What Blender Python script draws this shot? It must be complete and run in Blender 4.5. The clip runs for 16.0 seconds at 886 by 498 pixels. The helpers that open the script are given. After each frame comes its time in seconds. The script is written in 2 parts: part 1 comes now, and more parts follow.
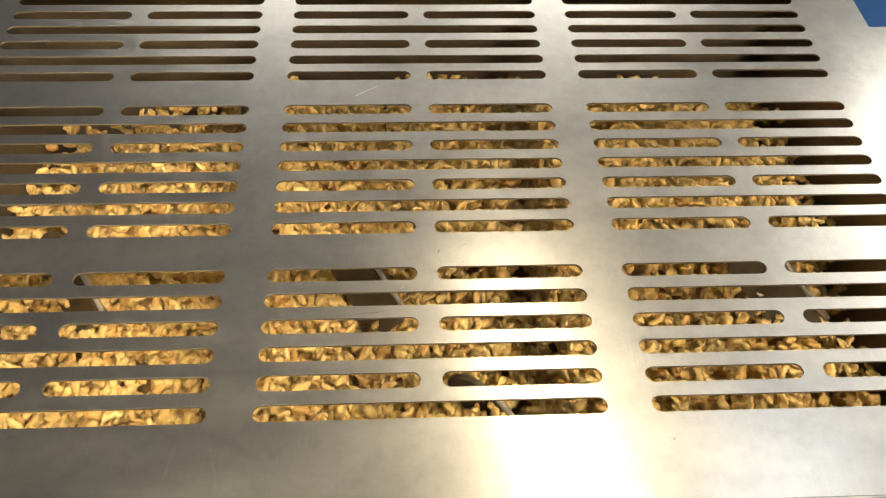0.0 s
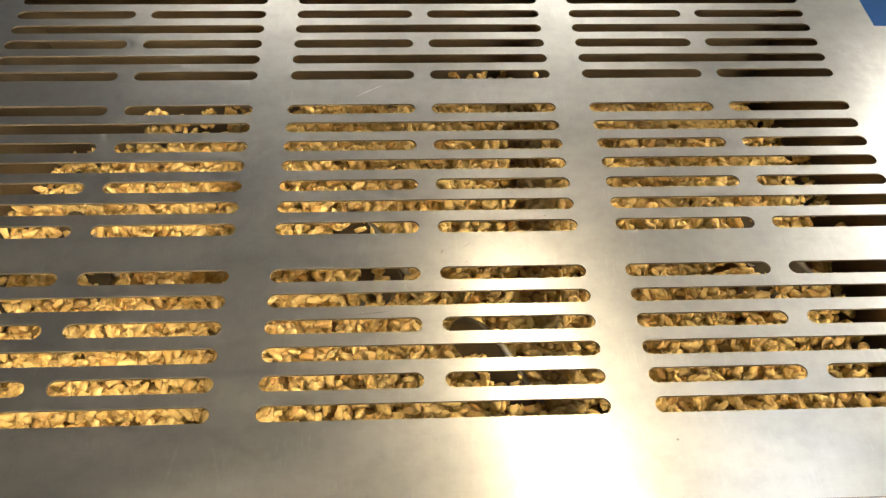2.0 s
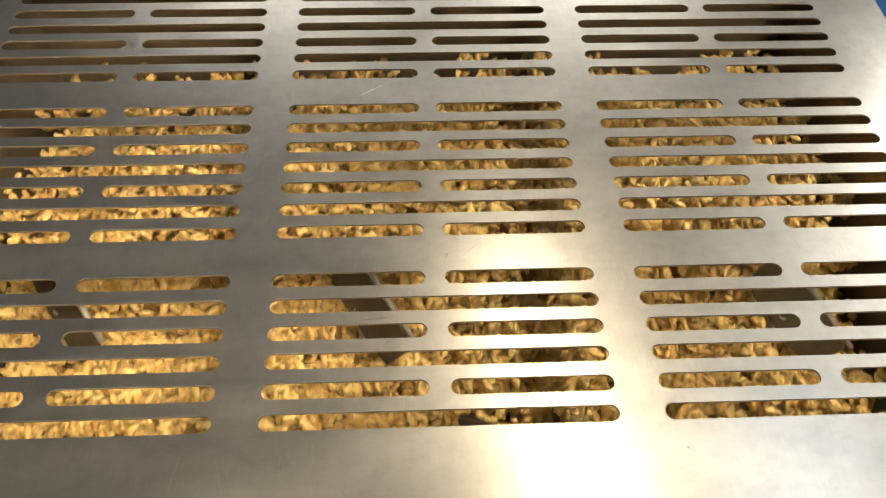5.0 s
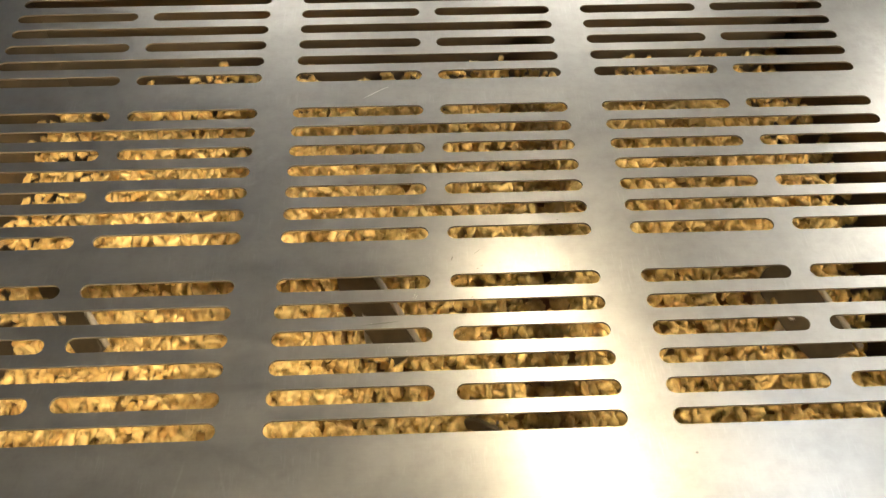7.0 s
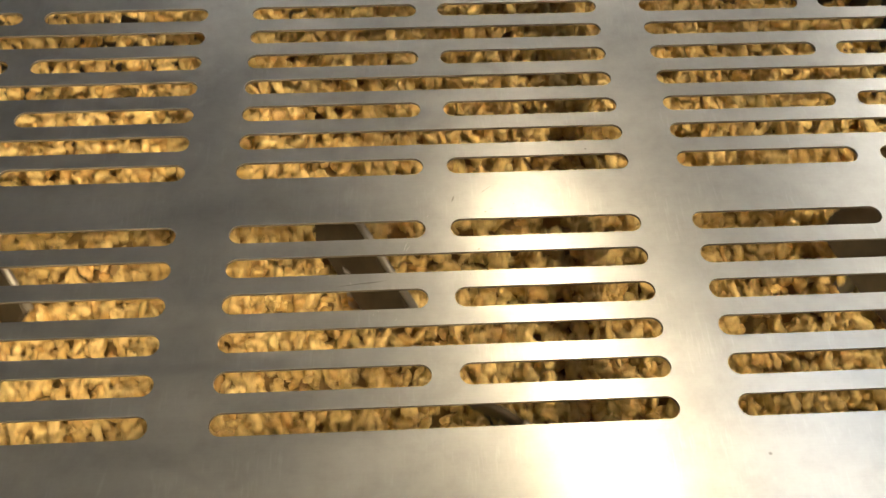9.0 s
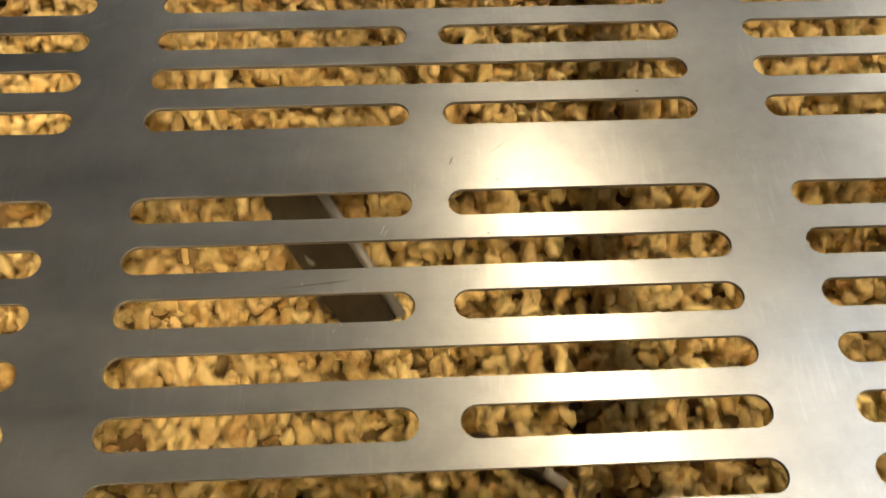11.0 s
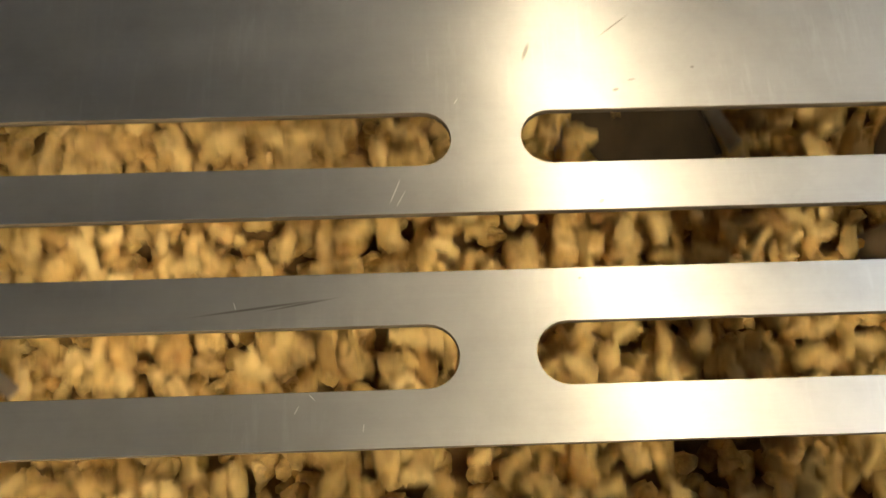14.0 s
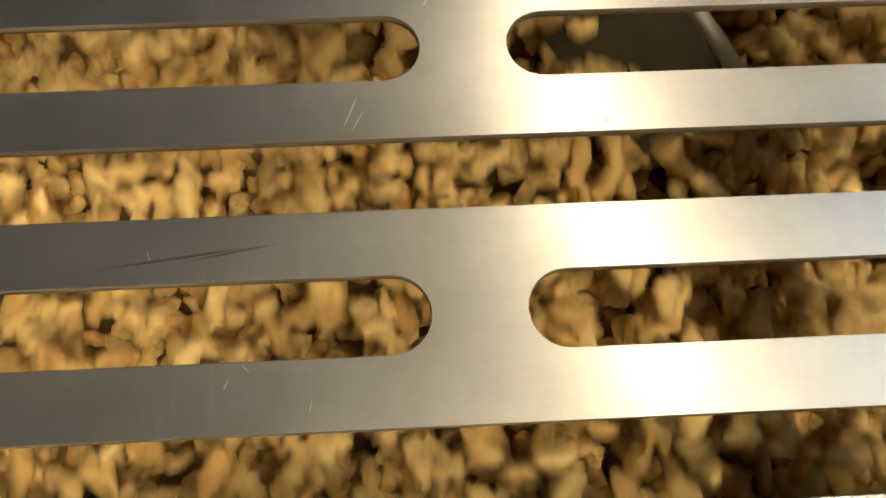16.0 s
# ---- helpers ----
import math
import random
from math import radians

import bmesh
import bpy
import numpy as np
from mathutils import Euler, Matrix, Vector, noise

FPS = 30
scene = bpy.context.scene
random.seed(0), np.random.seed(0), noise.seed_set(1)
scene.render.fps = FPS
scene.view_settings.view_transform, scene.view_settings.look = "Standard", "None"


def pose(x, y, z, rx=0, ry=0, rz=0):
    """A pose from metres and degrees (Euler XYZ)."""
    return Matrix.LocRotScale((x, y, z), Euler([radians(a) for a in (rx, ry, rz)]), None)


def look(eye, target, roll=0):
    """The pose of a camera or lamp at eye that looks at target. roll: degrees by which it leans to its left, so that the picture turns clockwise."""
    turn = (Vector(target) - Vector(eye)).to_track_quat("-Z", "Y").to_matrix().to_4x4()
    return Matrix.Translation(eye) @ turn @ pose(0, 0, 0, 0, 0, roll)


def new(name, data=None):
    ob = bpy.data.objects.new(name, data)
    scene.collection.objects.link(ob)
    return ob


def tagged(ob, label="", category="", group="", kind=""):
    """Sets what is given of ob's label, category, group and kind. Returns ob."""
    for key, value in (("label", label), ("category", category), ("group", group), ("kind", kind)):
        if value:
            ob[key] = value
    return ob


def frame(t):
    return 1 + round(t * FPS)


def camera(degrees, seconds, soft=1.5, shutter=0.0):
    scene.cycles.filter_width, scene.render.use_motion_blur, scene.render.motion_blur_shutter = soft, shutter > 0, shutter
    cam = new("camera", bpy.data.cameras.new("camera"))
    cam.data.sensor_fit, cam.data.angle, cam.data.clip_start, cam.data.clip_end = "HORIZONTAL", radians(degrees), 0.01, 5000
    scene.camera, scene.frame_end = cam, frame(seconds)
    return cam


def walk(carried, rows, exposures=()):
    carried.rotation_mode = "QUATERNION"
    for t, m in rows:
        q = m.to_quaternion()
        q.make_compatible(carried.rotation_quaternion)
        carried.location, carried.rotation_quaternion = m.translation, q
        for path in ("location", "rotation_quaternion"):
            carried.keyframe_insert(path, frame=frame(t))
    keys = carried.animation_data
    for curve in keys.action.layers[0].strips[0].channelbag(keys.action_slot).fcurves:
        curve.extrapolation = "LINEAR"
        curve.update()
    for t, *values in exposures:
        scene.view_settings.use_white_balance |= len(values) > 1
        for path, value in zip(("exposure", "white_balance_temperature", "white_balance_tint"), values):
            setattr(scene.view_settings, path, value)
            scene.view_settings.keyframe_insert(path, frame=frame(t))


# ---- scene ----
cam = camera(54.3, 16.0, soft=1.35, shutter=0.5)

PATH = [
    (0, (-0.027, -0.5, 1.649), (0.079, 0.762, 0.101), 2.8),
    (0.5, (-0.027, -0.494, 1.647), (0.081, 0.763, 0.095), 2.8),
    (1, (-0.027, -0.489, 1.647), (0.081, 0.766, 0.094), 2.8),
    (1.5, (-0.027, -0.493, 1.648), (0.076, 0.765, 0.096), 2.6),
    (2, (-0.026, -0.498, 1.65), (0.07, 0.76, 0.099), 2.5),
    (2.5, (-0.024, -0.494, 1.649), (0.072, 0.766, 0.099), 2.3),
    (3, (-0.026, -0.484, 1.647), (0.073, 0.77, 0.092), 2.5),
    (3.5, (-0.027, -0.482, 1.645), (0.07, 0.772, 0.09), 2.5),
    (4, (-0.026, -0.482, 1.645), (0.069, 0.765, 0.085), 2.3),
    (6.5, (-0.024, -0.475, 1.647), (0.043, 0.767, 0.081), 1.0),
    (7, (-0.022, -0.472, 1.644), (0.044, 0.769, 0.076), 0.8),
    (7.5, (-0.024, -0.449, 1.623), (0.057, 0.764, 0.035), 1.2),
    (8, (-0.025, -0.412, 1.585), (0.065, 0.752, -0.04), 1.9),
    (8.5, (-0.023, -0.384, 1.552), (0.05, 0.736, -0.103), 1.4),
    (8.7, (-0.021, -0.373, 1.539), (0.05, 0.736, -0.124), 1.2),
    (11, (-0.01, -0.243, 1.366), (0.067, 0.771, -0.356), 2.0),
    (11.5, (-0.009, -0.216, 1.341), (0.051, 0.79, -0.386), 1.5),
    (12, (-0.009, -0.186, 1.309), (0.047, 0.765, -0.45), 1.6),
    (12.5, (-0.006, -0.162, 1.273), (0.022, 0.741, -0.512), 0.4),
    (13, (-0.007, -0.136, 1.245), (0.021, 0.708, -0.568), 0.3),
    (13.5, (-0.011, -0.115, 1.22), (0.018, 0.66, -0.623), 0.4),
    (14, (-0.016, -0.108, 1.2), (0.028, 0.611, -0.666), 1.7),
    (14.5, (-0.016, -0.103, 1.178), (0.042, 0.591, -0.697), 2.3),
    (15, (-0.013, -0.102, 1.166), (0.049, 0.588, -0.710), 2.8),
    (15.5, (-0.011, -0.099, 1.161), (0.056, 0.570, -0.723), 2.9),
    (16, (-0.011, -0.1, 1.158), (0.055, 0.554, -0.732), 3.1),
]
walk(cam, [(t, look(eye, target, roll)) for t, eye, target, roll in PATH],
     exposures=[(0, 0.31), (7, 0.27), (8.7, 0.10), (11, -0.05), (13, -0.20), (16, -0.29)])

# ---- sizes of the machine (metres) ----
TOP = 1.0                      # upper face of the guard sheet
PITCH = 0.0290                 # slot row to slot row
COL = 0.338                    # slot column to slot column
SLOT_L, SLOT_W = 0.300, 0.0157
BRIDGE = (-0.0081, 0.0101)       # solid piece between the halves of a split row
MID_Y = 0.145                  # middle of the trough
IN_X, Y_NEAR, Y_FAR = 0.505, -0.205, 0.493   # inner faces of the trough
AXIS_Y, AXIS_Z, PADDLE_R = 0.066, 0.655, 0.215
SURF = 0.822                   # usual height of the product

# ---- world ----
world = bpy.data.worlds.new("world")
scene.world = world
world.use_nodes = True
sky = world.node_tree.nodes.new("ShaderNodeTexSky")
sky.sky_type, sky.sun_disc = "NISHITA", False
sky.sun_elevation, sky.sun_rotation = radians(35), radians(120)
world.node_tree.links.new(sky.outputs[0], world.node_tree.nodes["Background"].inputs[0])
world.node_tree.nodes["Background"].inputs[1].default_value = 0.1

LAMP_STRENGTH = 19.0
LAMP_COLOR = (1.0, 0.825, 0.555)
ROOM_STRENGTH = 12.0
UP_STRENGTH = 25.0
ROOM_COLOR = (1.0, 0.94, 0.83)
COOL_STRENGTH = 1.5
COOL_COLOR = (0.78, 0.88, 1.0)

# added unseen reflector lamp behind the operator's place; its pool lights the trough's left
beam = bpy.data.lights.new("left_fill_beam", "SPOT")
beam.energy, beam.color, beam.shadow_soft_size = 235.0, (1.0, 0.83, 0.55), 0.17
beam.spot_size, beam.spot_blend = radians(29), 0.30
BEAM_EYE, BEAM_AIM = (0.16, -0.80, 2.42), (-0.56, 0.11, 0.82)
new("left_fill_beam", beam).matrix_basis = look(BEAM_EYE, BEAM_AIM)


# ---- materials ----
def material(name, base, rough=0.5, metal=0.0):
    m = bpy.data.materials.new(name)
    m.use_nodes = True
    nt = m.node_tree
    b = nt.nodes["Principled BSDF"]
    b.inputs["Base Color"].default_value = (*base, 1)
    b.inputs["Roughness"].default_value = rough
    b.inputs["Metallic"].default_value = metal
    return m, nt, b


def node(nt, kind, **values):
    n = nt.nodes.new(kind)
    for k, v in values.items():
        n.inputs[k].default_value = v
    return n


def mapped(nt, scale, coords="Object", turn=0):
    c = nt.nodes.new("ShaderNodeTexCoord")
    mp = nt.nodes.new("ShaderNodeMapping")
    mp.inputs["Scale"].default_value = scale
    if turn:
        mp.vector_type = "TEXTURE"
        mp.inputs["Scale"].default_value = tuple(1 / k for k in scale)
        mp.inputs["Rotation"].default_value = (0, 0, radians(turn))
    nt.links.new(c.outputs[coords], mp.inputs["Vector"])
    return mp.outputs[0]


def noise_tex(nt, vec, scale, detail=4.0, rough=0.55):
    n = node(nt, "ShaderNodeTexNoise", Scale=scale, Detail=detail, Roughness=rough)
    nt.links.new(vec, n.inputs["Vector"])
    return n.outputs["Fac"]


def ramp(nt, fac, stops):
    r = nt.nodes.new("ShaderNodeValToRGB")
    while len(r.color_ramp.elements) < len(stops):
        r.color_ramp.elements.new(0.5)
    for e, (p, c) in zip(r.color_ramp.elements, stops):
        e.position, e.color = p, (*c, 1)
    nt.links.new(fac, r.inputs[0])
    return r.outputs[0]


def remap(nt, fac, a, b, lo=0.0, hi=1.0):
    r = node(nt, "ShaderNodeMapRange")
    r.inputs[1].default_value, r.inputs[2].default_value = lo, hi
    r.inputs[3].default_value, r.inputs[4].default_value = a, b
    nt.links.new(fac, r.inputs[0])
    return r.outputs[0]


def mixed(nt, fac, a, b, how="MIX"):
    m = nt.nodes.new("ShaderNodeMix")
    m.data_type, m.blend_type = "RGBA", how
    for v, i in ((fac, 0), (a, 6), (b, 7)):
        if isinstance(v, (int, float)):
            m.inputs[i].default_value = v
        elif isinstance(v, tuple):
            m.inputs[i].default_value = (*v, 1)
        else:
            nt.links.new(v, m.inputs[i])
    return m.outputs[2]


def bumped(nt, b, fac, strength, distance):
    n = node(nt, "ShaderNodeBump", Strength=strength, Distance=distance)
    nt.links.new(fac, n.inputs["Height"])
    nt.links.new(n.outputs[0], b.inputs["Normal"])


def mark(nt, x, y, length, angle, width, fade=0.7):
    """A soft-edged mark on the sheet, by its middle, half length, turn and half width; 0 to 1."""
    c = nt.nodes.new("ShaderNodeTexCoord")
    mp = nt.nodes.new("ShaderNodeMapping")
    mp.vector_type = "TEXTURE"
    mp.inputs["Location"].default_value = (x, y, TOP)
    mp.inputs["Rotation"].default_value = (0, 0, radians(angle))
    mp.inputs["Scale"].default_value = (length, width, 1.0)
    nt.links.new(c.outputs["Object"], mp.inputs["Vector"])
    n = nt.nodes.new("ShaderNodeVectorMath")
    n.operation = "LENGTH"
    nt.links.new(mp.outputs[0], n.inputs[0])
    return remap(nt, n.outputs["Value"], 1.0, 0.0, 1 - fade, 1.0)


def both(nt, a, b, how="MAXIMUM"):
    n = nt.nodes.new("ShaderNodeMath")
    n.operation = how
    for v, i in ((a, 0), (b, 1)):
        if isinstance(v, (int, float)):
            n.inputs[i].default_value = v
        else:
            nt.links.new(v, n.inputs[i])
    return n.outputs[0]


# scratches and stains of the sheet: middle, half length, turn, half width
PALE_SCRATCHES = [(-0.060, 0.262, 0.025, 34, 0.0006), (-0.023, -0.015, 0.0055, 68, 0.0002), (-0.0215, -0.017, 0.004, 62, 0.00016),
                  (-0.0465, -0.070, 0.0016, 63, 0.00016), (-0.043, -0.067, 0.0015, -45, 0.00016), (-0.0065, 0.011, 0.0016, 60, 0.00016),
                  (-0.031, -0.0745, 0.0014, 80, 0.00012),
                  (-0.062, -0.0445, 0.0018, -70, 0.00016)]
DARK_SCRATCHES = [(-0.0565, -0.045, 0.018, 6.5, 0.0004), (-0.046, -0.0443, 0.010, 9.5, 0.0003), (0.0295, -0.019, 0.0012, 35, 0.0007),
                  (0.022, -0.0395, 0.0006, 15, 0.0004), (0.038, 0.034, 0.0065, 38, 0.0003), (0.0365, 0.0135, 0.0012, 20, 0.0006),
                  (0.058, 0.020, 0.0007, 0, 0.0004), (0.013, 0.026, 0.0035, 70, 0.0007), (0.2005, -0.178, 0.0016, 0, 0.0013),
                  (0.1185, 0.0705, 0.0012, 0, 0.0009), (0.041, 0.0165, 0.0014, 10, 0.0003)]
PALE_STAINS = [(-0.2125, -0.19, 0.024, 80, 0.0016), (-0.1765, -0.192, 0.024, -74, 0.0016), (0.53, 0.30, 0.09, 95, 0.03), (-0.170, 0.162, 0.017, 42, 0.0055), (-0.182, 0.130, 0.012, 35, 0.004), (-0.10, 0.118, 0.030, 0, 0.006), (-0.19, 0.145, 0.05, 75, 0.016)]
DARK_STAINS = [(0.535, 0.22, 0.08, 80, 0.022), (0.545, 0.40, 0.03, 60, 0.02), (-0.185, 0.058, 0.026, 57, 0.008), (-0.338, 0.255, 0.020, -75, 0.007), (-0.155, -0.178, 0.024, -30, 0.005), (-0.130, -0.184, 0.009, 28, 0.005),
               (-0.170, -0.075, 0.030, 10, 0.008), (-0.165, -0.105, 0.03, 5, 0.005)]


def make_sheet_steel():
    m, nt, b = material("brushed_stainless_sheet", (0.62, 0.61, 0.58), 0.33, 1.0)
    plain = mapped(nt, (1, 1, 1))
    brush = noise_tex(nt, mapped(nt, (26, 1100, 40)), 1.0, 6, 0.65)
    cloud = noise_tex(nt, plain, 9.0, 6, 0.62)
    smear = noise_tex(nt, mapped(nt, (7, 22, 9)), 1.0, 5, 0.62)
    fine = noise_tex(nt, plain, 60.0, 5, 0.65)
    col = ramp(nt, cloud, [(0.3, (0.555, 0.55, 0.535)), (0.7, (0.655, 0.645, 0.62))])
    col = mixed(nt, 0.30, col, ramp(nt, smear, [(0.32, (0.44, 0.435, 0.42)), (0.55, (0.62, 0.61, 0.59)), (0.75, (0.70, 0.69, 0.67))]))
    col = mixed(nt, 0.10, col, ramp(nt, brush, [(0.3, (0.46, 0.455, 0.44)), (0.7, (0.74, 0.73, 0.7))]))

    col = mixed(nt, 0.25, col, ramp(nt, fine, [(0.32, (0.42, 0.415, 0.40)), (0.5, (0.60, 0.595, 0.58)), (0.7, (0.74, 0.73, 0.71))]))

    def gathered(marks, fade):
        out = 0.0
        for k in marks:
            out = both(nt, mark(nt, *k, fade=fade), out)
        return out

    pale, dark = gathered(PALE_SCRATCHES, 0.6), gathered(DARK_SCRATCHES, 0.6)
    rub = remap(nt, noise_tex(nt, plain, 26.0, 3, 0.5), 0.0, 1.0, 0.47, 0.66)
    for turn, sharp in ((68, 0.655), (-58, 0.665), (12, 0.655)):
        hair = noise_tex(nt, mapped(nt, (70, 1500, 1), turn=turn), 1.0, 2, 0.5)
        pale = both(nt, both(nt, remap(nt, hair, 0.0, 0.34, sharp, sharp + 0.07), rub, "MULTIPLY"), pale)
    cross = noise_tex(nt, mapped(nt, (420, 45, 1)), 1.0, 4, 0.6)
    col = mixed(nt, both(nt, both(nt, remap(nt, cross, 0.0, 0.3, 0.52, 0.70), rub, "MULTIPLY"), 1.0, "MULTIPLY"), col, (0.84, 0.84, 0.83))
    grime = remap(nt, noise_tex(nt, mapped(nt, (14, 17, 1), turn=40), 1.0, 6, 0.68), 0.0, 0.32, 0.56, 0.74)
    col = mixed(nt, grime, col, (0.36, 0.355, 0.345))
    pale_s = both(nt, gathered(PALE_STAINS, 0.95), remap(nt, fine, 0.1, 1.0, 0.3, 0.65), "MULTIPLY")
    dark_s = both(nt, gathered(DARK_STAINS, 0.95), remap(nt, fine, 0.1, 1.0, 0.3, 0.65), "MULTIPLY")
    col = mixed(nt, both(nt, dark_s, 0.42, "MULTIPLY"), col, (0.33, 0.33, 0.325))
    col = mixed(nt, both(nt, pale_s, 0.45, "MULTIPLY"), col, (0.86, 0.86, 0.85))
    col = mixed(nt, both(nt, both(nt, pale, remap(nt, fine, 0.0, 0.7, 0.35, 0.6), "MULTIPLY"), 0.42, "MULTIPLY"), col, (0.93, 0.92, 0.90))
    col = mixed(nt, both(nt, dark, 0.7, "MULTIPLY"), col, (0.20, 0.185, 0.16))
    out = nt.nodes["Material Output"]
    b2 = nt.nodes.new("ShaderNodeBsdfPrincipled")
    b2.inputs["Metallic"].default_value = 1.0
    blend = nt.nodes.new("ShaderNodeMixShader")
    worn = both(nt, pale, 0.12, "MULTIPLY")
    for k, (lo, hi) in ((b, (0.28, 0.36)), (b2, (0.18, 0.23))):
        nt.links.new(col, k.inputs["Base Color"])
        r = both(nt, remap(nt, smear, lo, hi, 0.3, 0.7), worn, "ADD")
        nt.links.new(r, k.inputs["Roughness"])
        n = node(nt, "ShaderNodeBump", Strength=0.045, Distance=0.0005)
        nt.links.new(brush, n.inputs["Height"])
        nt.links.new(n.outputs[0], k.inputs["Normal"])
    blend.inputs[0].default_value = 0.45
    nt.links.new(b.outputs[0], blend.inputs[1])
    nt.links.new(b2.outputs[0], blend.inputs[2])
    nt.links.new(blend.outputs[0], out.inputs[0])
    return m


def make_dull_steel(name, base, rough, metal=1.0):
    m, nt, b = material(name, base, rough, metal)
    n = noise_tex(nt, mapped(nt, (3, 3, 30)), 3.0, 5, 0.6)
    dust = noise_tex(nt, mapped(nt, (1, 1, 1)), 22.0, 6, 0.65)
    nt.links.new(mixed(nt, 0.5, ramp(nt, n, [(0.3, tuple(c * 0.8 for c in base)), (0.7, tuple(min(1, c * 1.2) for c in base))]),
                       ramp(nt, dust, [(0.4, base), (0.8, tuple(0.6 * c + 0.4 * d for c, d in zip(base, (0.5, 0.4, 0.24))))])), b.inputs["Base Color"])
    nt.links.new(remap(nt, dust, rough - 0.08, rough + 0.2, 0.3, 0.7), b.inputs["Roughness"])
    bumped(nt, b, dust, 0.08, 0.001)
    return m


def make_chunk():
    m, nt, b = material("soy_protein_chunk", (0.6, 0.4, 0.15), 0.62)
    geo = nt.nodes.new("ShaderNodeNewGeometry")
    tone = ramp(nt, geo.outputs["Random Per Island"],
                [(0.0, (0.56, 0.335, 0.10)), (0.3, (0.75, 0.52, 0.18)), (0.75, (0.85, 0.63, 0.26)), (1.0, (0.62, 0.39, 0.135))])
    vec = mapped(nt, (1, 1, 1))
    pores = noise_tex(nt, vec, 330.0, 5, 0.7)
    spots = noise_tex(nt, vec, 95.0, 4, 0.6)
    col = mixed(nt, remap(nt, spots, 0, 0.66, 0.46, 0.70), tone, (0.25, 0.12, 0.032))
    col = mixed(nt, remap(nt, pores, 0.0, 0.35, 0.5, 0.75), col, (0.83, 0.65, 0.30))
    nt.links.new(col, b.inputs["Base Color"])
    nt.links.new(remap(nt, pores, 0.5, 0.75, 0.3, 0.7), b.inputs["Roughness"])
    b.inputs["Specular IOR Level"].default_value = 0.3
    add = nt.nodes.new("ShaderNodeMath")
    add.operation = "ADD"
    nt.links.new(pores, add.inputs[0])
    nt.links.new(spots, add.inputs[1])
    bumped(nt, b, add.outputs[0], 0.55, 0.0016)
    return m


def make_paint(name, base, rough=0.5, grain=40.0, spread=0.12):
    m, nt, b = material(name, base, rough)
    n = noise_tex(nt, mapped(nt, (1, 1, 1)), grain, 5, 0.6)
    big = noise_tex(nt, mapped(nt, (1, 1, 1)), grain / 25, 3, 0.5)
    c = ramp(nt, n, [(0.3, tuple(x * (1 - spread) for x in base)), (0.7, tuple(min(1, x * (1 + spread)) for x in base))])
    nt.links.new(mixed(nt, 0.4, c, ramp(nt, big, [(0.3, tuple(x * (1 - spread) for x in base)), (0.7, base)])), b.inputs["Base Color"])
    bumped(nt, b, n, 0.1, 0.001)
    return m


def make_glow(name, color, strength):
    m = bpy.data.materials.new(name)
    m.use_nodes = True
    nt = m.node_tree
    nt.nodes.remove(nt.nodes["Principled BSDF"])
    e = node(nt, "ShaderNodeEmission", Strength=strength)
    e.inputs[0].default_value = (*color, 1)
    nt.links.new(e.outputs[0], nt.nodes["Material Output"].inputs[0])
    return m


STEEL = make_sheet_steel()
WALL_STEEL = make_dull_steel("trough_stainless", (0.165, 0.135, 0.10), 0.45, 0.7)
# dusty steel; base also darkened for shade in the hollows round the paddles
BLADE_STEEL = make_dull_steel("dusty_shaded_paddle_steel", (0.055, 0.041, 0.026), 0.6, 0.3)
EDGE_STEEL = make_dull_steel("worn_bar_steel", (0.40, 0.37, 0.33), 0.45, 0.7)
# dull cut steel, darkened further to hold the shade on the sheet's thickness
SHADED_EDGE = make_dull_steel("dull_cut_edge_with_shade", (0.09, 0.07, 0.048), 0.65, 0.3)
CHUNK = make_chunk()
# crumb brown, made darker to stand for the shade in gaps between chunks
BED = make_paint("gap_shaded_crumbs", (0.34, 0.21, 0.075), 0.85, 160.0, 0.35)
BLUE = make_paint("blue_floor_coating", (0.003, 0.060, 0.22), 0.75, 30.0, 0.15)
# for unseen walls, made dark to cut bounce onto the sheet's left
DARK_WALL = make_paint("bounce_cutting_dark_grey", (0.20, 0.20, 0.20), 0.8, 60.0, 0.08)
PLASTER = make_paint("room_wall_paint", (0.78, 0.77, 0.74), 0.8, 60.0, 0.06)
CEILING = make_paint("ceiling_paint", (0.31, 0.31, 0.305), 0.85, 50.0, 0.06)
HOUSING = make_paint("lamp_housing_enamel", (0.8, 0.8, 0.78), 0.4, 60.0, 0.03)
GLOW = make_glow("warm_tube_glow", LAMP_COLOR, LAMP_STRENGTH)
# glows of the added fill lamps, downward and up at the ceiling
ROOM = make_glow("added_room_glow", ROOM_COLOR, ROOM_STRENGTH)
UP = make_glow("added_ceiling_glow", ROOM_COLOR, UP_STRENGTH)
COOL = make_glow("cool_tube_glow", COOL_COLOR, COOL_STRENGTH)


# ---- mesh helpers ----
def mesh_of(bm, name, mat, smooth=False):
    me = bpy.data.meshes.new(name)
    bm.normal_update()
    bm.to_mesh(me)
    bm.free()
    me.materials.append(mat)
    if smooth:
        me.polygons.foreach_set("use_smooth", [True] * len(me.polygons))
    return me


def part(name, bm, mat, parent=None, label="", smooth=False):
    me = bm if isinstance(bm, bpy.types.Mesh) else mesh_of(bm, name, mat, smooth)
    ob = new(name, me)
    if parent is not None:
        ob.parent = parent
    if label:
        tagged(ob, label)
    return ob


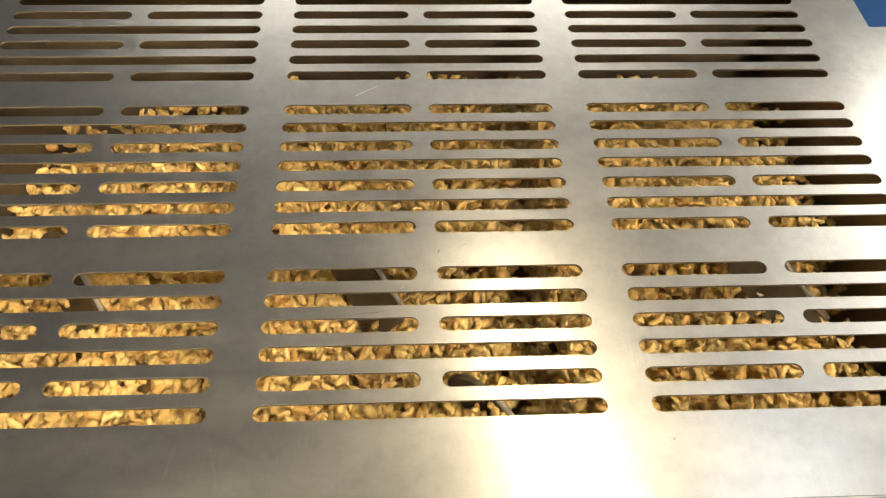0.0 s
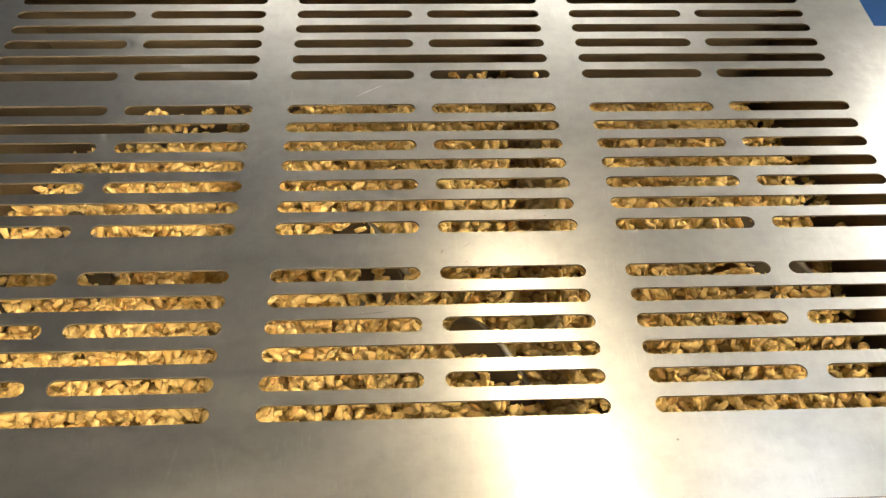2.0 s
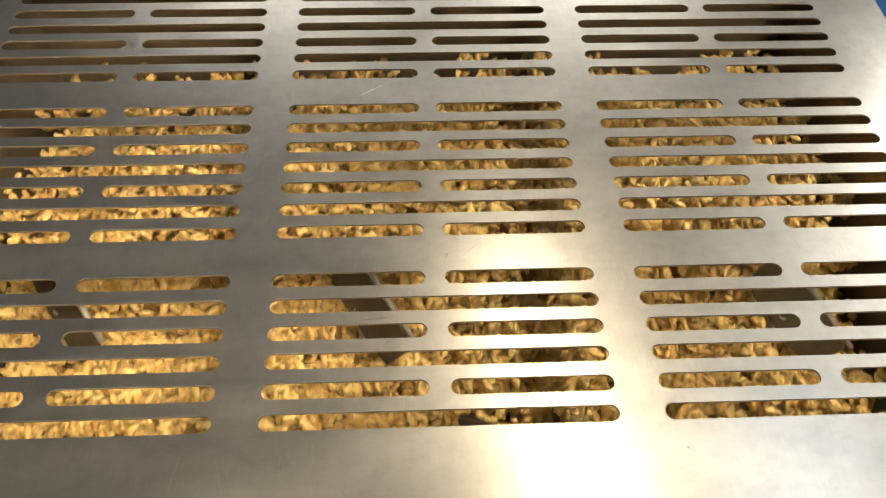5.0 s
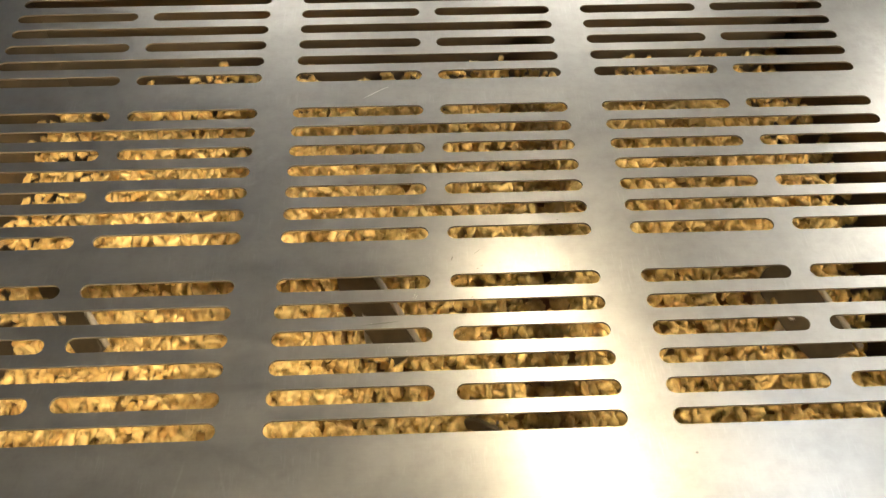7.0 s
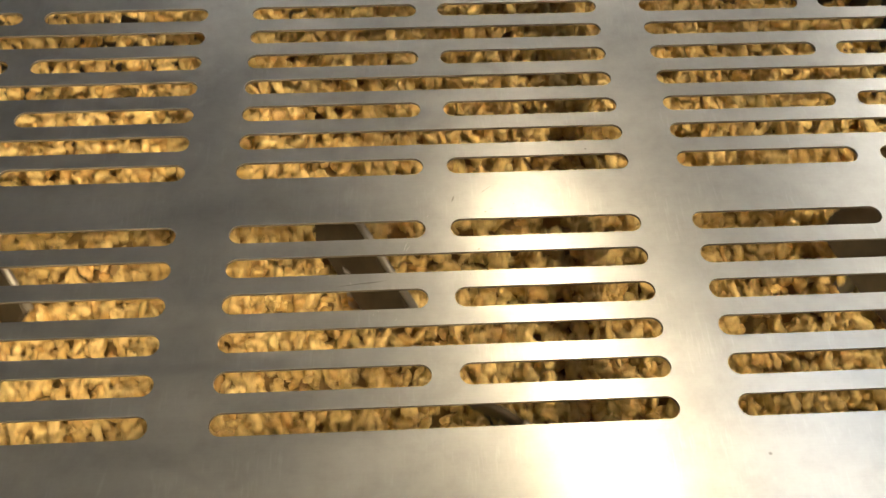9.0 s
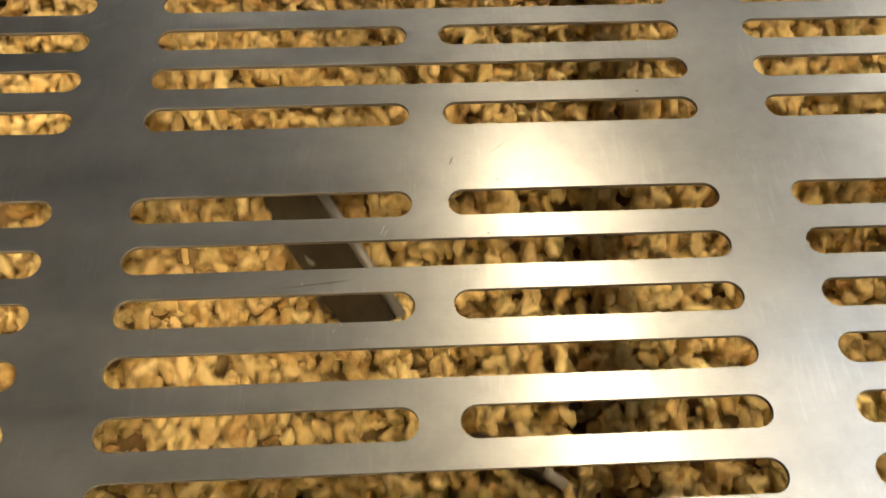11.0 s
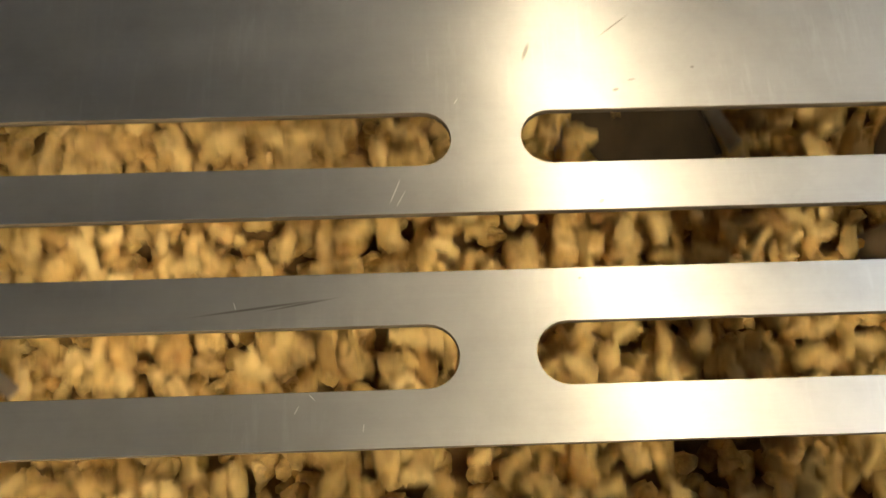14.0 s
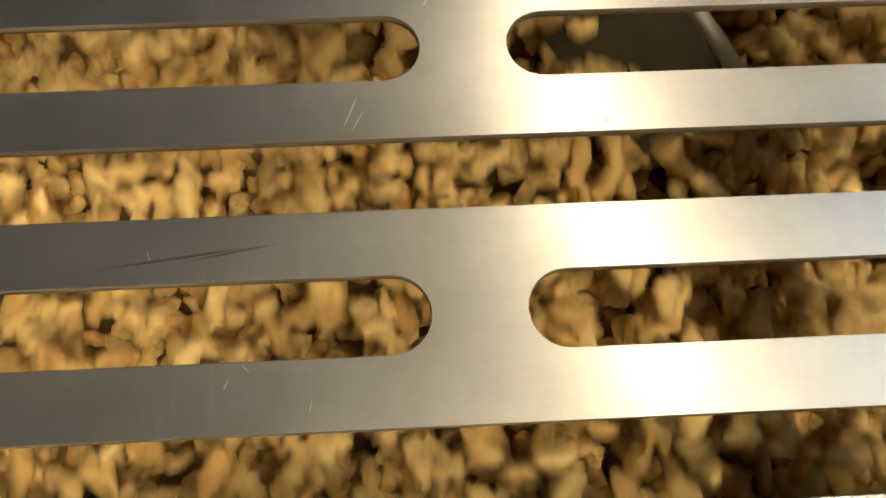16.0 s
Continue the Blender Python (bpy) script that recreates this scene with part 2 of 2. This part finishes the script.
def add_box(bm, lo, hi, bevel=0.0):
    lo, hi = Vector(lo), Vector(hi)
    made = bmesh.ops.create_cube(bm, size=1.0, matrix=Matrix.Translation((lo + hi) / 2) @ Matrix.Diagonal((*(hi - lo), 1)))
    if bevel:
        edges = list({e for v in made["verts"] for e in v.link_edges})
        bmesh.ops.bevel(bm, geom=edges, offset=bevel, segments=2, affect="EDGES", profile=0.5)
    return bm


def box(lo, hi, bevel=0.0):
    return add_box(bmesh.new(), lo, hi, bevel)


def add_rod(bm, a, b, r1, r2=None, segments=16):
    a, b = Vector(a), Vector(b)
    turn = (b - a).to_track_quat("Z", "Y").to_matrix().to_4x4()
    bmesh.ops.create_cone(bm, cap_ends=True, segments=segments, radius1=r1, radius2=r1 if r2 is None else r2, depth=(b - a).length,
                          matrix=Matrix.Translation((a + b) / 2) @ turn)
    return bm


def structure(name, bm, mat, label, category):
    return tagged(part(name, bm, mat), label, category, kind="structure")


# ---- room ----
R = 2.6
structure("floor", box((-R, -R, -0.1), (R, R + 1.8, 0.0)), BLUE, "blue coated workshop floor", "floor")
structure("ceiling", box((-R, -R, 2.75), (R, R + 1.8, 2.85)), CEILING, "grey painted workshop ceiling", "ceiling")
structure("wall_west", box((-R - 0.1, -R, 0), (-R, R + 1.8, 2.75)), DARK_WALL, "unseen workshop wall, made dark grey to cut bounced light", "wall")
structure("wall_east", box((R, -R, 0), (R + 0.1, R + 1.8, 2.75)), PLASTER, "grey painted workshop wall", "wall")
structure("wall_south", box((-R - 0.1, -R - 0.1, 0), (R + 0.1, -R, 2.75)), DARK_WALL, "unseen workshop wall, made dark grey to cut bounced light", "wall")
structure("wall_north", box((-R - 0.1, R + 1.8, 0), (R + 0.1, R + 1.9, 2.75)), PLASTER, "grey painted workshop wall", "wall")


def ceiling_lamp(m, length, width, glow, label, up=None):
    lamp = tagged(new("ceiling_lamp"), label, "lamp", "workshop ceiling lamps")
    part("housing", box((-width / 2 - 0.03, -length / 2 - 0.04, 0.0), (width / 2 + 0.03, length / 2 + 0.04, 0.06), 0.008), HOUSING, lamp)
    part("diffuser", box((-width / 2, -length / 2, -0.025), (width / 2, length / 2, -0.003), 0.006), glow, lamp, "glowing lamp diffuser")
    if up:
        part("upper_diffuser", box((-width / 2, -length / 2, 0.063), (width / 2, length / 2, 0.075), 0.004), up, lamp, "added upward glow that brightens the ceiling")
    for s in (-1, 1):
        part("end_cap", box((-width / 2 - 0.01, s * (length / 2 + 0.017) - 0.016, -0.03), (width / 2 + 0.01, s * (length / 2 + 0.017) + 0.016, -0.002), 0.004), HOUSING, lamp)
        part("hanger", add_rod(bmesh.new(), (0, s * length * 0.35, 0.058), (0, s * length * 0.35, 2.75 - m.translation.z), 0.004, segments=8), HOUSING, lamp)
    lamp.matrix_basis = m
    return lamp


ceiling_lamp(pose(0.38, 0.62, 2.50, 0, 0, 12), 1.05, 0.09, GLOW, "long warm white tube lamp hung from the ceiling")
ceiling_lamp(pose(1.00, 0.22, 2.50, 0, 0, 0), 0.80, 0.40, COOL, "cool white panel lamp hung from the ceiling")
# unseen lamps, added so the mirrored ceiling is brighter far away and right
for x, y in ((-0.65, 3.45), (0.85, 3.3), (2.0, 1.5)):
    ceiling_lamp(pose(x, y, 2.40, 0, 0, 90 if y > 3 else 0), 1.00, 0.30, ROOM, "unseen panel lamp added to brighten the ceiling mirrored in the sheet", UP)
# unseen fill panel, added to brighten the product without showing in the sheet
ceiling_lamp(pose(0.57, -0.85, 2.50, 0, 0, 0), 1.20, 0.16, make_glow("added_rear_fill_glow", LAMP_COLOR, 122.0), "unseen warm panel lamp added behind the operator's place to brighten the product")


# housing for the added beam, out of view
def left_fill_lamp():
    lamp = tagged(new("left_fill_lamp"), "unseen round reflector lamp added to light the left product", "lamp")
    m = look(BEAM_EYE, BEAM_AIM) @ pose(0, 0, 0.20)
    shade = bmesh.new()
    bmesh.ops.create_cone(shade, cap_ends=False, segments=40, radius1=0.29, radius2=0.07, depth=0.20, matrix=Matrix.Translation((0, 0, -0.04)))
    bmesh.ops.solidify(shade, geom=list(shade.faces), thickness=0.003)
    part("reflector_shade", shade, HOUSING, lamp).matrix_basis = m
    part("socket", add_rod(bmesh.new(), (0, 0, 0.058), (0, 0, 0.16), 0.05, 0.035, 24), HOUSING, lamp).matrix_basis = m
    top = m @ Vector((0, 0, 0.155))
    part("cable", add_rod(bmesh.new(), top, (top.x, top.y, 2.75), 0.005, segments=8), HOUSING, lamp)


left_fill_lamp()


# ---- guard sheet with its slots ----
def slot_outline(x0, x1, y, w):
    r, pts = w / 2, []
    for cx, a0 in ((x1 - r, -90), (x0 + r, 90)):
        for k in range(13):
            a = radians(a0 + 15 * k)
            pts.append((cx + r * math.cos(a), y + r * math.sin(a)))
    return pts


def slot_rows():
    rows = [(-k, k % 2 == 1) for k in range(6)]
    rows += [(2 + k, k % 2 == 1) for k in range(7)]
    rows += [(10 + k, k % 2 == 1) for k in range(6)]
    return [(k * PITCH, full) for k, full in rows]


SHEET_X, SHEET_Y0, SHEET_Y1 = 0.571, -0.232, 0.520
TAB_X, TAB_Y = 0.660, 0.379


def guard_sheet_mesh(thick=0.0022):
    cu = bpy.data.curves.new("guard_outline", "CURVE")
    cu.dimensions, cu.fill_mode = "2D", "BOTH"
    cu.extrude, cu.bevel_depth, cu.bevel_resolution = thick / 2 - 0.00012, 0.00012, 0
    outlines = [[(-SHEET_X, SHEET_Y0), (TAB_X, SHEET_Y0), (TAB_X, TAB_Y), (SHEET_X, TAB_Y), (SHEET_X, SHEET_Y1), (-SHEET_X, SHEET_Y1)]]
    for c in (-1, 0, 1):
        x = c * COL
        for y, full in slot_rows():
            if full:
                outlines.append(slot_outline(x - SLOT_L / 2, x + SLOT_L / 2, y, SLOT_W))
            else:
                outlines.append(slot_outline(x - SLOT_L / 2, x + BRIDGE[0], y, SLOT_W))
                outlines.append(slot_outline(x + BRIDGE[1], x + SLOT_L / 2, y, SLOT_W))
    for pts in outlines:
        s = cu.splines.new("POLY")
        s.points.add(len(pts) - 1)
        for p, (x, y) in zip(s.points, pts):
            p.co = (x, y, 0, 1)
        s.use_cyclic_u = True
    ob = bpy.data.objects.new("outline", cu)
    scene.collection.objects.link(ob)
    me = bpy.data.meshes.new_from_object(ob.evaluated_get(bpy.context.evaluated_depsgraph_get()))
    bpy.data.objects.remove(ob)
    bm = bmesh.new()
    bm.from_mesh(me)
    bmesh.ops.remove_doubles(bm, verts=bm.verts, dist=1e-6)
    bm.to_mesh(me)
    bm.free()
    me.materials.clear()
    me.materials.append(STEEL)
    me.materials.append(SHADED_EDGE)
    # sides and underside get the steel with shade in its colour
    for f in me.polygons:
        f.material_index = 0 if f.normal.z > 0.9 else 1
    me.transform(Matrix.Translation((0, 0, TOP - thick / 2)))
    return me


guard = tagged(new("guard_cover"), "slotted brushed stainless steel guard cover over the mixing trough", "guard cover")
part("slotted_sheet", guard_sheet_mesh(), STEEL, guard)
part("front_lip", box((-SHEET_X, SHEET_Y0 - 0.002, TOP - 0.045), (TAB_X, SHEET_Y0 - 0.0002, TOP - 0.0004), 0.0006), STEEL, guard)
part("rear_lip", box((-SHEET_X, SHEET_Y1 + 0.0002, TOP - 0.045), (SHEET_X, SHEET_Y1 + 0.002, TOP - 0.0004), 0.0006), STEEL, guard)


# ---- trough ----
def trough_mesh():
    bm = bmesh.new()
    t = 0.004
    r = (Y_FAR - Y_NEAR) / 2
    inner, outer = [], []
    prof = [(Y_NEAR, TOP - 0.012)]
    for k in range(25):
        a = math.pi + math.pi * k / 24
        prof.append((MID_Y + r * math.cos(a), AXIS_Z + r * math.sin(a)))
    prof.append((Y_FAR, TOP - 0.012))
    for y, z in prof:
        d = Vector((y - MID_Y, min(0.0, z - AXIS_Z)))
        d = d.normalized() * t if d.length else d
        inner.append((y, z))
        outer.append((y + d.x, z + d.y))
    xs = (-IN_X, IN_X)
    vi = [[bm.verts.new((x, y, z)) for y, z in inner] for x in xs]
    vo = [[bm.verts.new((x, y, z)) for y, z in outer] for x in xs]
    for k in range(len(prof) - 1):
        bm.faces.new((vi[0][k], vi[1][k], vi[1][k + 1], vi[0][k + 1]))
        bm.faces.new((vo[0][k + 1], vo[1][k + 1], vo[1][k], vo[0][k]))
        for s in (0, 1):
            bm.faces.new((vi[s][k], vi[s][k + 1], vo[s][k + 1], vo[s][k]))
    for k in (0, len(prof) - 1):
        bm.faces.new((vi[0][k], vo[0][k], vo[1][k], vi[1][k]))
    bmesh.ops.recalc_face_normals(bm, faces=bm.faces)
    return bm


trough = tagged(new("mixing_trough"), "stainless steel mixing trough on four legs under the guard", "mixer")
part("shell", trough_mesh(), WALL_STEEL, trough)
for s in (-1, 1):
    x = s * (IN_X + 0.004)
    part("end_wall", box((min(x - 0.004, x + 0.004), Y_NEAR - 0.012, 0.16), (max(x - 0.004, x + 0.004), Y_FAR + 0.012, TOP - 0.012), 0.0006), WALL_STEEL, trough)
    for y in (Y_NEAR - 0.006, Y_FAR + 0.006):
        part("leg", box((s * (IN_X + 0.036) - 0.025, y - 0.02, 0.0), (s * (IN_X + 0.036) + 0.025, y + 0.03 - 0.01, TOP - 0.048), 0.004), WALL_STEEL, trough)
    part("rim_flange", box((s * (IN_X + 0.033) - 0.024, Y_NEAR - 0.02, TOP - 0.012), (s * (IN_X + 0.033) + 0.024, Y_FAR + 0.02, TOP - 0.0024), 0.001), WALL_STEEL, trough)
for y in (Y_NEAR - 0.0165, Y_FAR + 0.0165):
    part("rim_flange", box((-IN_X + 0.0, y - 0.012, TOP - 0.012), (IN_X - 0.0, y + 0.012, TOP - 0.0026), 0.001), WALL_STEEL, trough)


# ---- rotor ----
# arms along the shaft: place on the shaft, and the time at which one of its three paddles comes to the top
ARMS = [(-0.405, 13.00), (-0.250, 12.22), (-0.073, 13.06), (0.062, 13.78), (0.215, 14.15), (0.395, 13.14)]
TURN = 3 * 2.02                # seconds for one turn


def blade_mesh():
    """A rounded spade blade in the plane x-z, standing on z = 0."""
    w, h, t = 0.028, 0.125, 0.006
    out = [(-w * 0.8, 0.0), (w * 0.8, 0.0), (w, 0.03), (w, h - w)]
    out += [(w * math.cos(radians(a)), h - w + w * math.sin(radians(a))) for a in range(15, 180, 15)]
    out += [(-w, h - w), (-w, 0.03)]
    bm = bmesh.new()
    front = [bm.verts.new((x, -t / 2, z)) for x, z in out]
    f = bm.faces.new(front)
    ext = bmesh.ops.extrude_face_region(bm, geom=[f])
    bmesh.ops.translate(bm, vec=(0, t, 0), verts=[v for v in ext["geom"] if isinstance(v, bmesh.types.BMVert)])
    bmesh.ops.recalc_face_normals(bm, faces=bm.faces)
    bmesh.ops.bevel(bm, geom=[e for e in bm.edges if abs(e.verts[0].co.y - e.verts[1].co.y) < 1e-6], offset=0.0012, segments=2, affect="EDGES")
    return bm


rotor = tagged(new("mixing_rotor"), "turning paddle rotor of dusty stainless steel inside the trough", "mixer rotor")
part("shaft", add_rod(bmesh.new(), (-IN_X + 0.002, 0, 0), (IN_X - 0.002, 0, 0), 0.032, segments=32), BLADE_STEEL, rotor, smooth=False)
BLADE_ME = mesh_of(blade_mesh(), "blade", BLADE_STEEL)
ROD_ME = mesh_of(add_rod(bmesh.new(), (0, 0, 0.028), (0, 0, 0.201), 0.009, segments=14), "arm", EDGE_STEEL, True)
EDGE_ME = mesh_of(add_rod(bmesh.new(), (0.0295, 0, 0.0), (0.0295, 0, 0.096), 0.0034, segments=10), "edge_bar", EDGE_STEEL, True)
for i, (x, when) in enumerate(ARMS):
    lead = 360 * (when - 13.0) / TURN
    for side in (0, 120, 240):
        m = pose(0, 0, 0, lead + side) @ pose(x, 0, 0)
        arm = part("arm", ROD_ME, None, rotor)
        arm.matrix_basis = m
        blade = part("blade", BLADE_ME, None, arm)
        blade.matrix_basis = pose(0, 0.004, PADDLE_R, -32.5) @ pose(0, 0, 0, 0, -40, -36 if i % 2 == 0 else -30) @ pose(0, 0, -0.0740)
        bar = part("edge_bar", EDGE_ME, None, blade, "bright worn edge bar")


# ---- product: soy protein chunks ----
def chunk_shape(rng, rings=11, segs=9):
    """A curled, wrinkled rope of extruded protein, longer than thick; verts and faces."""
    flat = rng.uniform(0.62, 1.0)
    length, rad = rng.uniform(0.75, 1.40), rng.uniform(0.27, 0.37)
    bend, twist, sway = rng.uniform(-2.3, 2.3), rng.uniform(-1.2, 1.2), rng.uniform(-0.22, 0.22)
    off = Vector((rng.uniform(-9, 9), rng.uniform(-9, 9), rng.uniform(-9, 9)))
    verts, faces = [], []
    at, step = Vector((0, 0, 0)), length / (rings - 1)
    for i in range(rings):
        u = i / (rings - 1)
        ang = bend * (u - 0.5)
        along = Vector((math.cos(ang), math.sin(ang), sway * math.sin(6.283 * u)))
        out = Vector((-math.sin(ang), math.cos(ang), 0))
        s = math.sin(math.pi * (0.06 + 0.88 * u)) ** 0.42 * (1 + 0.22 * noise.noise(Vector((u * 5, 0, 0)) + off))
        for j in range(segs):
            a = 2 * math.pi * j / segs + twist * u
            p = at + out * (rad * s * math.cos(a)) + Vector((0, 0, rad * s * flat * math.sin(a)))
            p += 0.13 * noise.noise_vector(p * 2.4 + off)
            p += 0.10 * noise.noise_vector(p * 6.0 + off)
            verts.append(p)
        at = at + along * step
    mid = sum(verts, Vector()) / len(verts)
    verts = [p - mid for p in verts]
    for i in range(rings - 1):
        for j in range(segs):
            k = (j + 1) % segs
            faces.append((i * segs + j, i * segs + k, (i + 1) * segs + k, (i + 1) * segs + j))
    faces.append(tuple(range(segs - 1, -1, -1)))
    faces.append(tuple((rings - 1) * segs + j for j in range(segs)))
    return np.array([tuple(v) for v in verts]), faces


rng = random.Random(5)
SHAPES = [chunk_shape(rng) for _ in range(36)]


def chunk_mesh(name, places):
    """One mesh of chunks; places are (position, size, turn)."""
    verts, faces, n = [], [], 0
    for p, size, e in places:
        v, f = SHAPES[rng.randrange(len(SHAPES))]
        m = np.array(e.to_matrix())
        verts.append((v * size) @ m.T + np.array(p))
        faces.extend([tuple(k + n for k in face) for face in f])
        n += len(v)
    me = bpy.data.meshes.new(name)
    me.from_pydata(np.concatenate(verts).tolist(), [], faces)
    me.materials.append(CHUNK)
    me.polygons.foreach_set("use_smooth", [True] * len(me.polygons))
    return me


def turned(flat=0.6):
    return Euler((rng.gauss(0, flat), rng.gauss(0, flat), rng.uniform(0, 6.283)))


def heap(x, y, still):
    """Height of the product: pushed up towards the far wall, lower in the far corners, more so at rest."""
    far = max(0.0, (y - 0.10) / 0.39)
    corner = max(0.0, (-x - 0.10) / 0.4) * far ** 1.3
    right = max(0.0, (x - 0.25) / 0.25) * far ** 1.5
    z = SURF + 0.012 * math.sin(2.2 * x + 0.6) - (0.02 - 0.026 * still) * max(0.0, -(y + 0.02) / 0.15)
    rise = min(1.0, max(0.0, (y - 0.06) / 0.11))
    z += (0.054 - 0.004 * still) * rise * rise * (3 - 2 * rise) - 0.016 * far * (1 - still)
    z -= still * (0.050 * far ** 2 + 0.13 * corner + 0.035 * right)
    return z


# the bed that lies still under the moving layer
bm = bmesh.new()
nx, ny = 60, 42
grid = [[bm.verts.new((-IN_X + 0.004 + (2 * IN_X - 0.008) * i / nx, Y_NEAR + 0.004 + (Y_FAR - Y_NEAR - 0.008) * j / ny, 0)) for j in range(ny + 1)] for i in range(nx + 1)]
for row in grid:
    for v in row:
        v.co.z = heap(v.co.x, v.co.y, 1.0) - 0.066 + 0.01 * noise.noise(v.co * 30)
for i in range(nx):
    for j in range(ny):
        bm.faces.new((grid[i][j], grid[i + 1][j], grid[i + 1][j + 1], grid[i][j + 1]))
crumbs = tagged(part("packed_product", bm, BED, smooth=True), "packed mass of broken soy protein in the trough, darkened for gap shade", "soy protein", kind="stuff")
places = []
for k in range(6400):
    x, y = rng.uniform(-IN_X + 0.012, IN_X - 0.012), rng.uniform(Y_NEAR + 0.012, Y_FAR - 0.012)
    places.append(((x, y, heap(x, y, 1.0) - 0.044 + rng.uniform(-0.008, 0.006)), rng.uniform(0.012, 0.018), turned(0.9)))
tagged(part("soy_chunk_bed", chunk_mesh("soy_chunk_bed", places), None), "tan soy protein chunks lying under the churned layer", "soy protein", kind="stuff")

# the churned layer: rigid clumps that go round
CLUMP_W, CLUMP_D = 0.112, 0.074
CLUMP_MES = []
for c in range(10):
    places = []
    for k in range(104):
        x, y = rng.uniform(-0.5, 0.5) * CLUMP_W * 1.12, rng.uniform(-0.5, 0.5) * CLUMP_D * 1.2
        places.append(((x, y, rng.uniform(-0.040, 0.009)), rng.uniform(0.0105, 0.0165), turned(0.5)))
    CLUMP_MES.append(chunk_mesh("soy_clump", places))

# loose single chunks that ride on top of the clumps
PIECE_MES = [chunk_mesh("soy_chunk", [((0, 0, 0), rng.uniform(0.013, 0.0165), Euler((0, 0, 0)))]) for _ in range(12)]

N_COL, N_LOOP = 9, 11
CLUMPS = []
for i in range(N_COL):
    for j in range(N_LOOP):
        ob = new("soy_clump", CLUMP_MES[rng.randrange(len(CLUMP_MES))])
        tagged(ob, "clump of tan soy protein chunks churned in the trough", "soy protein", "churned soy clumps", kind="stuff")
        for k in range(3):
            piece = part("soy_chunk", PIECE_MES[rng.randrange(len(PIECE_MES))], None, ob)
            piece.matrix_basis = pose(rng.uniform(-0.045, 0.045), rng.uniform(-0.028, 0.028), rng.uniform(0.006, 0.011),
                                      rng.uniform(-25, 25), rng.uniform(-25, 25), rng.uniform(0, 360))
        x = (i - (N_COL - 1) / 2) * 0.1085
        CLUMPS.append((ob, x, (j + 0.37 * (i % 3)) / N_LOOP, rng.choice((0, 180)), rng.uniform(-4, 4)))


# ---- motion ----
REST = 3.34                    # where the machine's clock stands while it rests
RUN = (6.3 - REST) / 2.9       # its pace after the start


def run_time(t):
    """Time on the machine's clock: it slows to a stop, rests, and starts again."""
    if t < 0.7:
        return REST - 0.24 * (1 - t / 0.7) ** 2
    if t < 3.2:
        return REST
    if t < 3.6:
        return REST + RUN * (t - 3.2) ** 2 / 0.8
    if t < 6.3:
        return REST + RUN * (0.2 + t - 3.6)
    return t


def rest(t):
    """1 while the machine stands, 0 while it runs."""
    up = min(1.0, max(0.0, (t + 1.2) / 1.9))
    down = min(1.0, max(0.0, (t - 3.2) / 0.7))
    return up * up * (3 - 2 * up) * (1 - down * down * (3 - 2 * down))


TIMES = [0.1 * k for k in range(13)] + [2.2, 3.2] + [3.2 + 0.1 * k for k in range(1, 129)]
LOOP = 3.1                     # seconds for a clump to come round
Y0, Y1 = Y_NEAR + 0.045, Y_FAR - 0.034


def wake(x, y, t):
    """How far the product lies lower in the furrow that follows a paddle."""
    low = 0.0
    for xa, when in ARMS:
        for side in (0.0, 1 / 3, 2 / 3):
            a = ((run_time(t) - when) / TURN + side) % 1.0
            a = a - 1 if a > 0.5 else a
            if abs(a) < 0.125:
                yp = AXIS_Y + PADDLE_R * math.sin(2 * math.pi * a)
                low += min(1.0, max(0.0, (0.02 - a) / 0.02)) * math.exp(-((x - xa) / 0.060) ** 2 - ((y - yp + 0.030) / 0.050) ** 2)
    return 0.044 * min(1.0, low)


def clump_pose(x, phase, yaw, lean, t):
    u = (run_time(t) / LOOP + phase) % 1.0
    still = rest(t)
    if u < 0.80:
        y = Y0 + (Y1 - Y0) * u / 0.80
        z = heap(x, y, still) - wake(x, y, t) * (1 - still) + 0.026 * still * min(1.0, max(0.0, (0.07 - y) / 0.10))
        sink = max(0.0, (u - 0.77) / 0.03)
        z -= 0.03 * sink
        e = 0.02
        tilt = math.degrees(math.atan2(heap(x, y + e, still) - heap(x, y - e, still), 2 * e))
        return pose(x, y, z, tilt, 0, yaw + lean)
    w = (u - 0.80) / 0.20
    y = Y1 + (Y0 - Y1) * w
    return pose(x, y, heap(x, y, 1.0) - 0.05 - 0.10 * math.sin(math.pi * w), 0, 0, yaw + lean)


def motions():
    walk(rotor, [(t, pose(0, AXIS_Y, AXIS_Z, -360 * (run_time(t) - 13.0) / TURN)) for t in TIMES])
    for ob, x, phase, yaw, lean in CLUMPS:
        walk(ob, [(t, clump_pose(x, phase, yaw, lean, t)) for t in TIMES])


motions()
